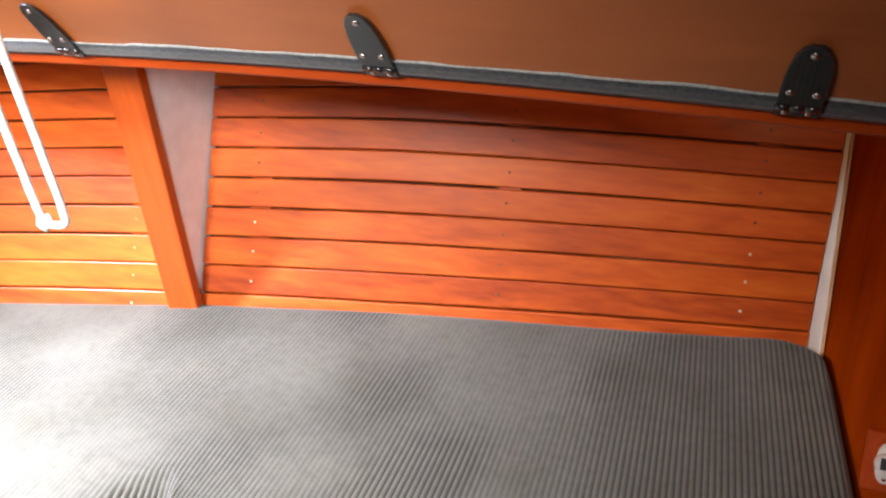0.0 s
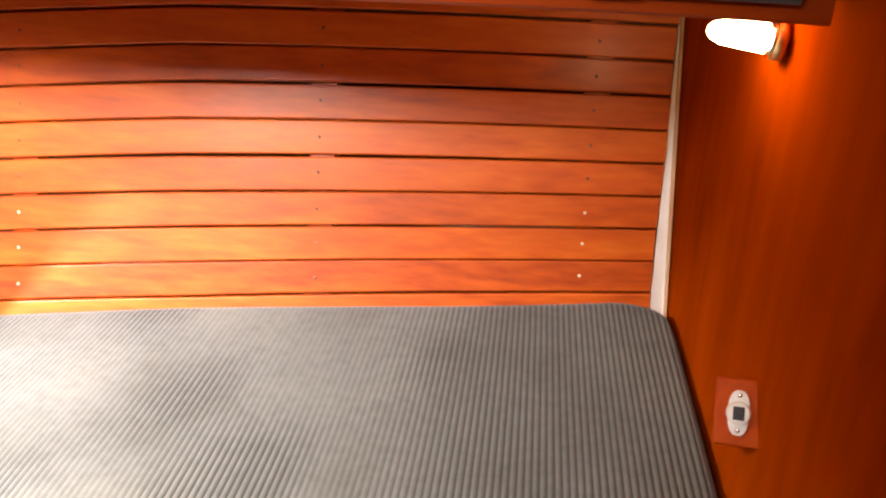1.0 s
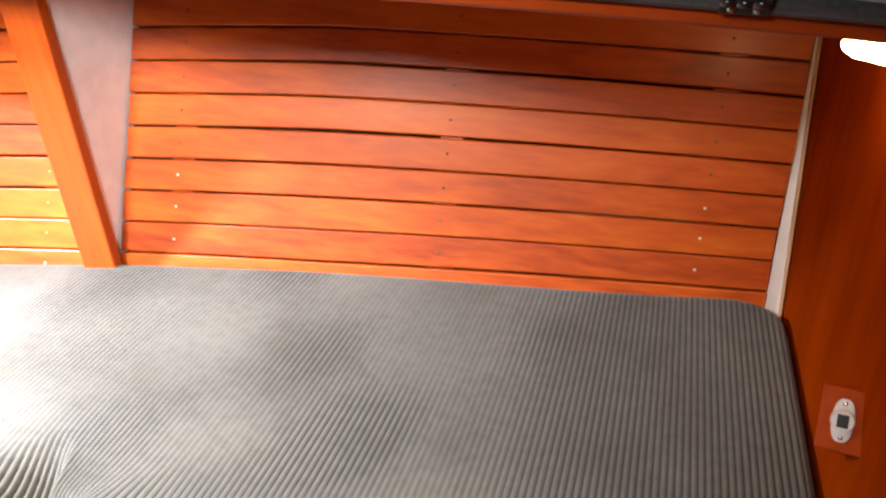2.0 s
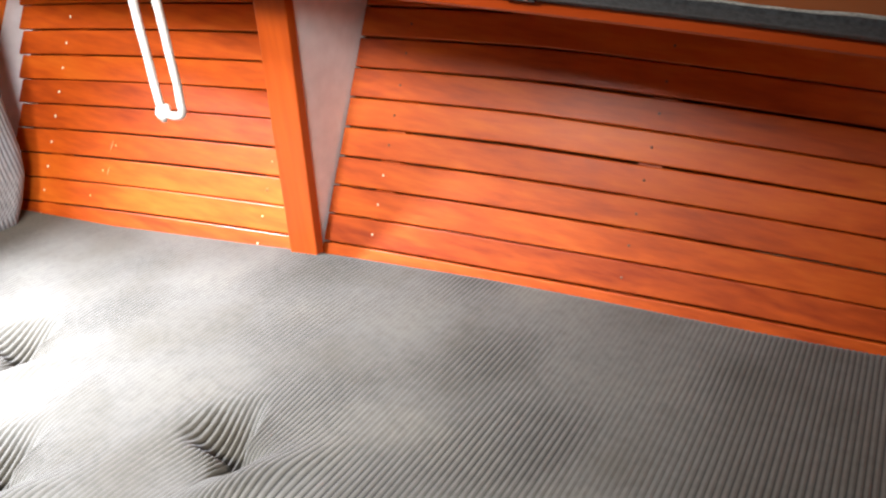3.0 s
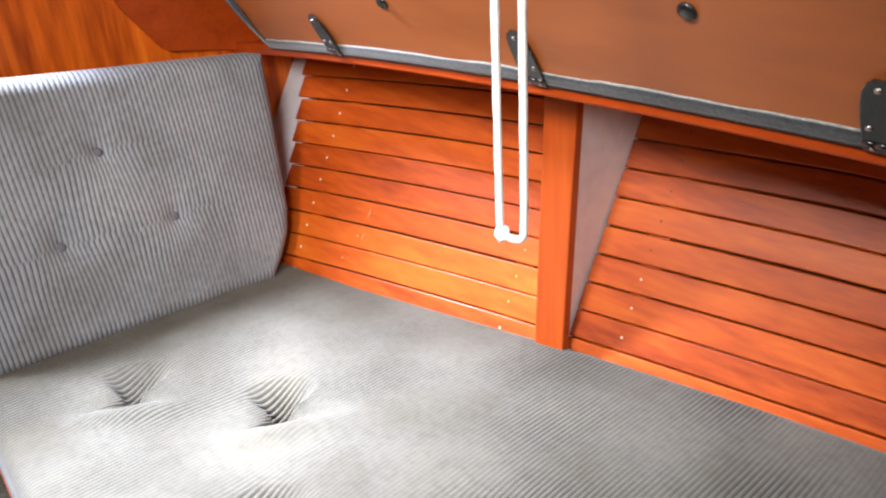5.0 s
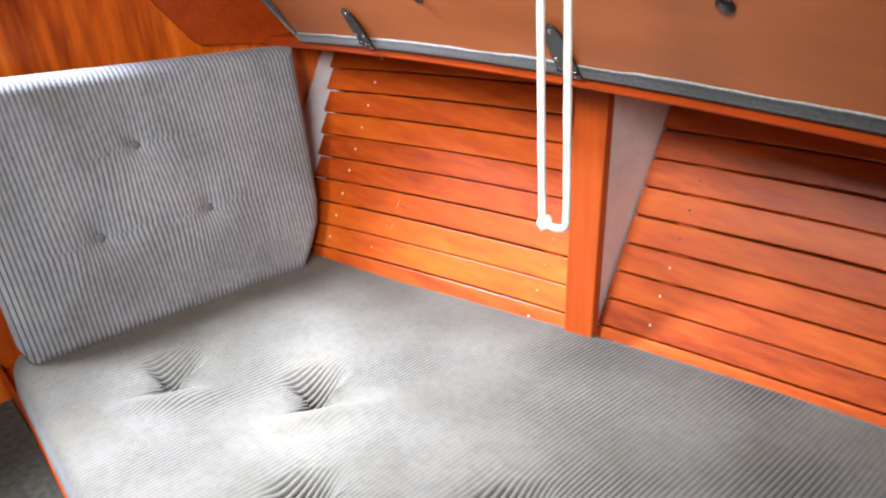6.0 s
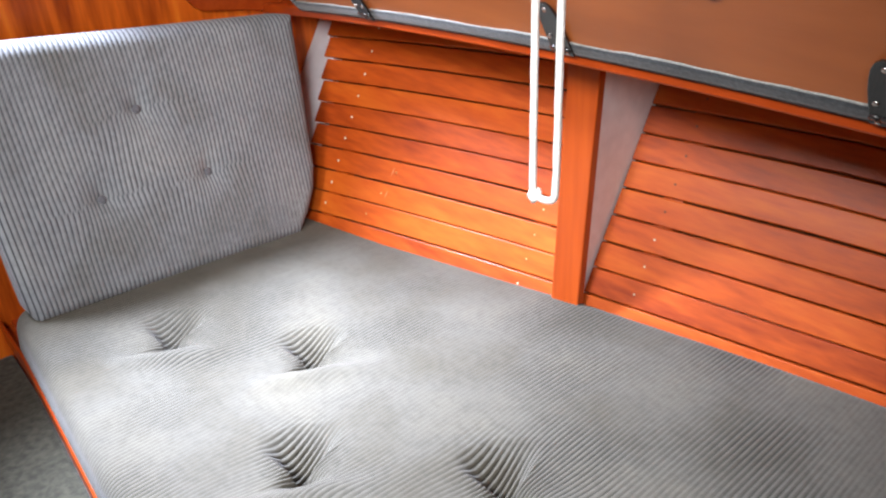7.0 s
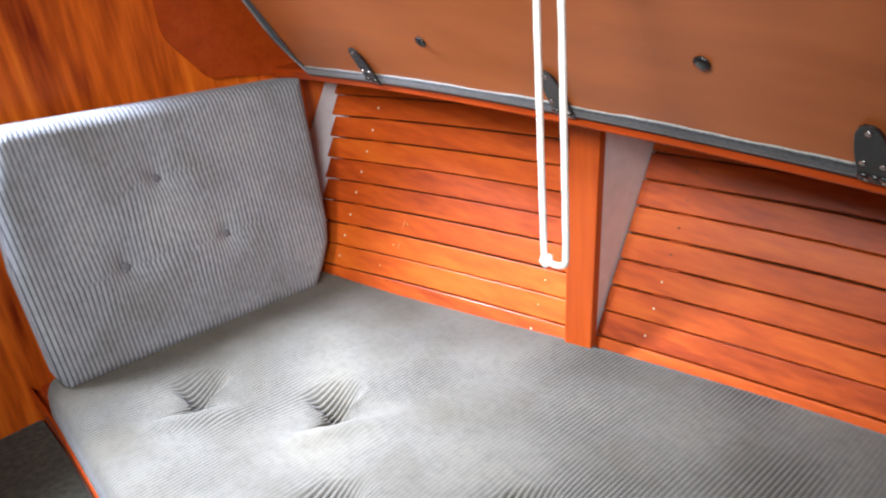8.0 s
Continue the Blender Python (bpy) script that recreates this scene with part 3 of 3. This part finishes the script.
    # ribs pull together round the buttons
    warp = np.zeros_like(X)
    for tx, ty in TUFTS:
        g = np.exp(-(((X - tx) / 0.07) ** 2 + ((Y - ty) / 0.07) ** 2))
        warp = warp - 0.28 * (X - tx) * g
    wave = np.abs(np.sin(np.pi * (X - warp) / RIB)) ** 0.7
    # pile flattened in patches where people sit, upright round the buttons and at the aft end
    full = np.clip(0.45 + 0.30 * (np.sin(7.1 * X + 3 * Y) + np.sin(9.7 * X - 8.3 * Y + 1) + np.sin(17 * X + 13 * Y + 2) + 0.7 * np.sin(31 * X - 23 * Y + 4)), 0, 1)
    full = np.maximum(full, np.clip((X - 0.10) / 0.25, 0, 1))
    for tx, ty in TUFTS:
        full = np.maximum(full, np.exp(-(((X - tx + 0.035) / 0.07) ** 2 + ((Y - ty - 0.02) / 0.06) ** 2)) * 1.2)
    gape = np.zeros_like(X)
    for tx, ty in TUFTS:
        gape = np.maximum(gape, np.exp(-(((X - tx + 0.040) / 0.050) ** 2 + ((Y - ty - 0.025) / 0.045) ** 2)))
    full = np.clip(full, 0, 1)
    Z = Z - top * drop + top * (0.0020 * (0.30 + 0.70 * full) + 0.0034 * gape) * (wave - 0.6)
    Y = Y + (1 - top) * np.where(mid < 0.5, -1, 1) * 0.0011 * (wave - 0.6)
    w = np.clip((X + 0.1) / 0.7, 0, 1)
    X = X + w * 0.14 * (1.2 - Y) + warp * top * 0.6
    ny = Y.shape[1]
    v = np.stack([X, Y, Z], -1).reshape(-1, 3)
    f = grid_faces(nx, ny, True)
    f.append(tuple(range(ny)))
    f.append(tuple(range((nx - 1) * ny, nx * ny))[::-1])
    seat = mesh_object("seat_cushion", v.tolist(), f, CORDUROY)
    # mask of the painted groove shade, fullest round the buttons and aft
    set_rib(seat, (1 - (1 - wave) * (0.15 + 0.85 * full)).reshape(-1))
    tagged(seat, "long grey ribbed corduroy seat cushion with sunken buttons", "cushion")
    for tx, ty in TUFTS:
        part("button", dome(0.009, 0.45, Matrix.Translation((tx, ty + 0.004, 0.400)), 14), BUTTON_CLOTH, seat, smooth=True)
    return seat


seat_cushion()


def end_backrest():
    """The upright cushion at the fore end: vertical ribs, three buttons, edge cut to the hull's flare."""
    T = Matrix.Translation((-1.014, 0, 0.439)) @ Matrix.Rotation(-math.atan(0.186), 4, "Y")
    nb, na = 70, 400
    b = np.linspace(0, 1, nb)
    a = np.linspace(0, 1, na)
    ed = 0.5 * (1 - np.cos(np.pi * np.linspace(0, 1, 24)))
    a = np.unique(np.concatenate([a, ed * 0.04, 1 - ed * 0.04]))
    b = np.unique(np.concatenate([b, ed * 0.06, 1 - ed * 0.06]))
    na, nb = len(a), len(b)
    L = np.interp(b, [0, 0.06, 0.5, 0.8, 1], [0.262, 0.252, 0.252, 0.270, 0.298])
    R = np.interp(b, [0, 0.10, 0.20, 0.30, 0.6, 1], [0.808, 0.842, 0.868, 0.880, 0.893, 0.908])
    V = L[None, :] + (R - L)[None, :] * a[:, None]
    low = 0.008 - 0.028 * a
    high = np.interp(a, [0, 0.05, 0.5, 0.95, 1], [0.488, 0.500, 0.470, 0.442, 0.434])
    W = low[:, None] + (high - low)[:, None] * b[None, :]
    r = 0.030
    e = np.minimum(np.minimum(V - L[None, :], R[None, :] - V), np.minimum(W - low[:, None], high[:, None] - W))
    f = np.clip(e / r, 0, 1)
    D = -r + r * np.sqrt(np.maximum(1 - (1 - f) ** 2, 0))
    D = D + 0.010 * np.sin(np.pi * a)[:, None] * np.sin(np.pi * b)[None, :] - 0.006
    warp = np.zeros_like(V)
    buttons = [(0.543, 0.333), (0.642, 0.180), (0.434, 0.192)]
    for tv, tw in buttons:
        dv, dw = V - tv, W - tw
        rr = np.sqrt(dv**2 * 1.2 + np.where(dw > 0, dw * 0.7, dw * 1.3) ** 2) + 1e-6
        D = D - 0.017 * np.exp(-((rr / 0.022) ** 1.3)) - 0.003 * np.exp(-((rr / 0.06) ** 2))
        D = D - 0.0025 * np.exp(-((dw / 0.010) ** 2) - ((dv - 0.045) / 0.05) ** 2)
        warp = warp + np.where(dw < 0, 0.30, 0.15) * dv * np.exp(-((dv / 0.06) ** 2 + (dw / 0.06) ** 2))
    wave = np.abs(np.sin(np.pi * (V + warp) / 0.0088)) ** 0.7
    D = D + 0.0020 * (wave - 0.6)
    pts = np.stack([D, V, W], -1).reshape(-1, 3)
    faces = grid_faces(na, nb)
    # rim: indices round the border, then the back
    rim = [i * nb for i in range(na)] + [(na - 1) * nb + j for j in range(1, nb)] + [i * nb + nb - 1 for i in range(na - 2, -1, -1)] + [j for j in range(nb - 2, 0, -1)]
    n0 = len(pts)
    back = pts[rim].copy()
    back[:, 0] = -0.085
    side = pts[rim].copy()
    side[:, 0] = -0.055
    allp = np.concatenate([pts, side, back])
    k = len(rim)
    for i in range(k):
        j = (i + 1) % k
        faces.append((rim[j], rim[i], n0 + i, n0 + j))
        faces.append((n0 + j, n0 + i, n0 + k + i, n0 + k + j))
    faces.append(tuple(n0 + k + i for i in range(k)))
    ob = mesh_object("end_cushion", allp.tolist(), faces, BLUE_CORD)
    ob.matrix_world = T
    # the same painted shade in the backrest's grooves
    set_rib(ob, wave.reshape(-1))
    tagged(ob, "blue-grey ribbed corduroy backrest cushion leaning on the bulkhead", "cushion")
    for tv, tw in buttons:
        part("button", dome(0.0085, 0.5, Matrix.Translation((-0.013, tv, tw)) @ Matrix.Rotation(math.pi / 2, 4, "Y"), 14), BUTTON_CLOTH, ob, smooth=True)


end_backrest()

# ---- hanging rope loop with a knot ----
def rope_loop(x, y, z):
    """Two strands from the ceiling that meet in a flat bight, knotted at one corner."""
    pts = []
    for i in range(46):
        k = i / 45
        pts.append((x - 0.0100 - 0.0030 * k + 0.0020 * math.sin(5 * k), y, z + 0.006 + (1.96 - z) * (1 - k)))
    pts += [(x - 0.0115, y, z + 0.001), (x - 0.0060, y, z - 0.0025), (x - 0.0010, y, z - 0.0030), (x + 0.0030, y + 0.001, z - 0.0028)]
    for a in np.linspace(-0.5 * math.pi, 0, 9)[1:]:
        pts.append((x + 0.0035 + 0.0095 * math.cos(a), y + 0.002, z + 0.0067 + 0.0095 * math.sin(a)))
    for i in range(1, 46):
        k = i / 45
        pts.append((x + 0.0130 - 0.0030 * k + 0.0015 * math.sin(4 * k), y + 0.003, z + 0.0067 + (1.96 - z) * k))
    rope = thing("rope_loop", "white braided rope loop hanging with a knot", "rope", at=(x, y, z))
    v, f = tube(pts, 0.0037, 12, 0.08)
    mesh_object("cord", [Vector(p) - Vector((x, y, z)) for p in v], f, ROPE, rope)
    kn = []
    for i in range(50):
        s = i / 49 * 4 * math.pi
        kn.append((-0.0125 + (0.0036 + 0.0013 * math.cos(1.5 * s)) * math.cos(s), 0.0036 * math.sin(s), -0.001 + 0.0036 * math.sin(1.5 * s)))
    v, f = tube(kn, 0.0033, 8)
    mesh_object("knot", v, f, ROPE, rope, "tight white knot")
    tail = [(-0.0125 - 0.0006 * i, 0.0, -0.004 - 0.0016 * i) for i in range(5)]
    v, f = tube(tail, 0.0026, 8)
    mesh_object("tail", v, f, ROPE, rope, "short frayed rope end")


rope_loop(-0.120, 0.60, 0.902)

# ---- lamp under the shelf and the socket block on the aft bulkhead ----
lamp = thing("reading_lamp", "small lit tubular lamp on the bulkhead under the shelf", "lamp", at=(0.6, 0.985, 0.89))
at = Matrix.Translation((-0.6, -0.985, -0.89))
along = Matrix.Rotation(math.pi / 2, 4, "Y")
tip = Matrix.Translation((0.61, 0.985, 0.89)) @ Matrix.Rotation(radians(7), 4, "Y") @ Matrix.Translation((-0.61, -0.985, -0.89))
at = at @ tip
LX, LY, LZ = 0.576, 0.985, 0.8865
part("glass_tube", cone(0.0105, 0.0125, 0.038, at @ Matrix.Translation((LX, LY, LZ)) @ along, 24), GLOW, lamp, "glowing frosted glass tube", smooth=True)
part("end_cap", dome(0.0106, 0.8, at @ Matrix.Translation((LX - 0.020, LY, LZ)), 16), GLOW, lamp, smooth=True)
part("collar", cone(0.0135, 0.0115, 0.008, at @ Matrix.Translation((LX + 0.026, LY, LZ)) @ along, 20), STEEL, lamp, "steel collar", smooth=True)
part("holder", cone(0.0105, 0.015, 0.020, at @ Matrix.Translation((LX + 0.040, LY, LZ)) @ along, 20), BRASS, lamp, "dark brass holder", smooth=True)
part("back_plate", cone(0.017, 0.017, 0.010, at @ Matrix.Translation((aft_x(LY) - 0.004, LY, LZ)) @ along, 24), BRASS, lamp, smooth=True)

block = thing("socket_block", "mahogany block with an ivory socket on the bulkhead", "socket", at=(0.6, 0.92, 0.5))
bx = Matrix.Translation((0.6125, 0.869, 0.574)) @ Matrix.Rotation(radians(-38), 4, "X") @ Matrix.Rotation(radians(-8), 4, "Z") @ Matrix.Scale(0.76, 4)
shift = Matrix.Translation((-0.6, -0.92, -0.5))
part("wood_block", box((-0.027, -0.012, -0.040), (0.045, 0.05, 0.040), 0.003, shift @ bx), BLOCK_WOOD, block)
face = shift @ bx @ Matrix.Translation((0.0, -0.0125, 0.0)) @ Matrix.Rotation(math.pi / 2, 4, "X")
oval = [(0.0125 * math.copysign(abs(math.cos(a)) ** 0.75, math.cos(a)), 0.027 * math.copysign(abs(math.sin(a)) ** 0.85, math.sin(a))) for a in [2 * math.pi * i / 32 for i in range(32)]]
part("plate", slab(oval, 0.003, face @ Matrix.Translation((0, 0, 0.0035)), 0.0008), IVORY, block, "ivory oval plate")
part("boss", cone(0.0145, 0.0125, 0.010, face @ Matrix.Translation((0, 0, 0.007)), 24), IVORY, block, smooth=False)
part("hole", slab([(-0.0065, -0.008), (0.0065, -0.008), (0.0065, 0.008), (-0.0065, 0.008)], 0.003, face @ Matrix.Translation((0, 0, 0.0128)), 0.0006), DARK, block, "square dark socket opening")
for s in (-1, 1):
    part("screw", dome(0.003, 0.5, face @ Matrix.Translation((0, s * 0.021, 0.0038)), 10), STEEL, block, smooth=True)
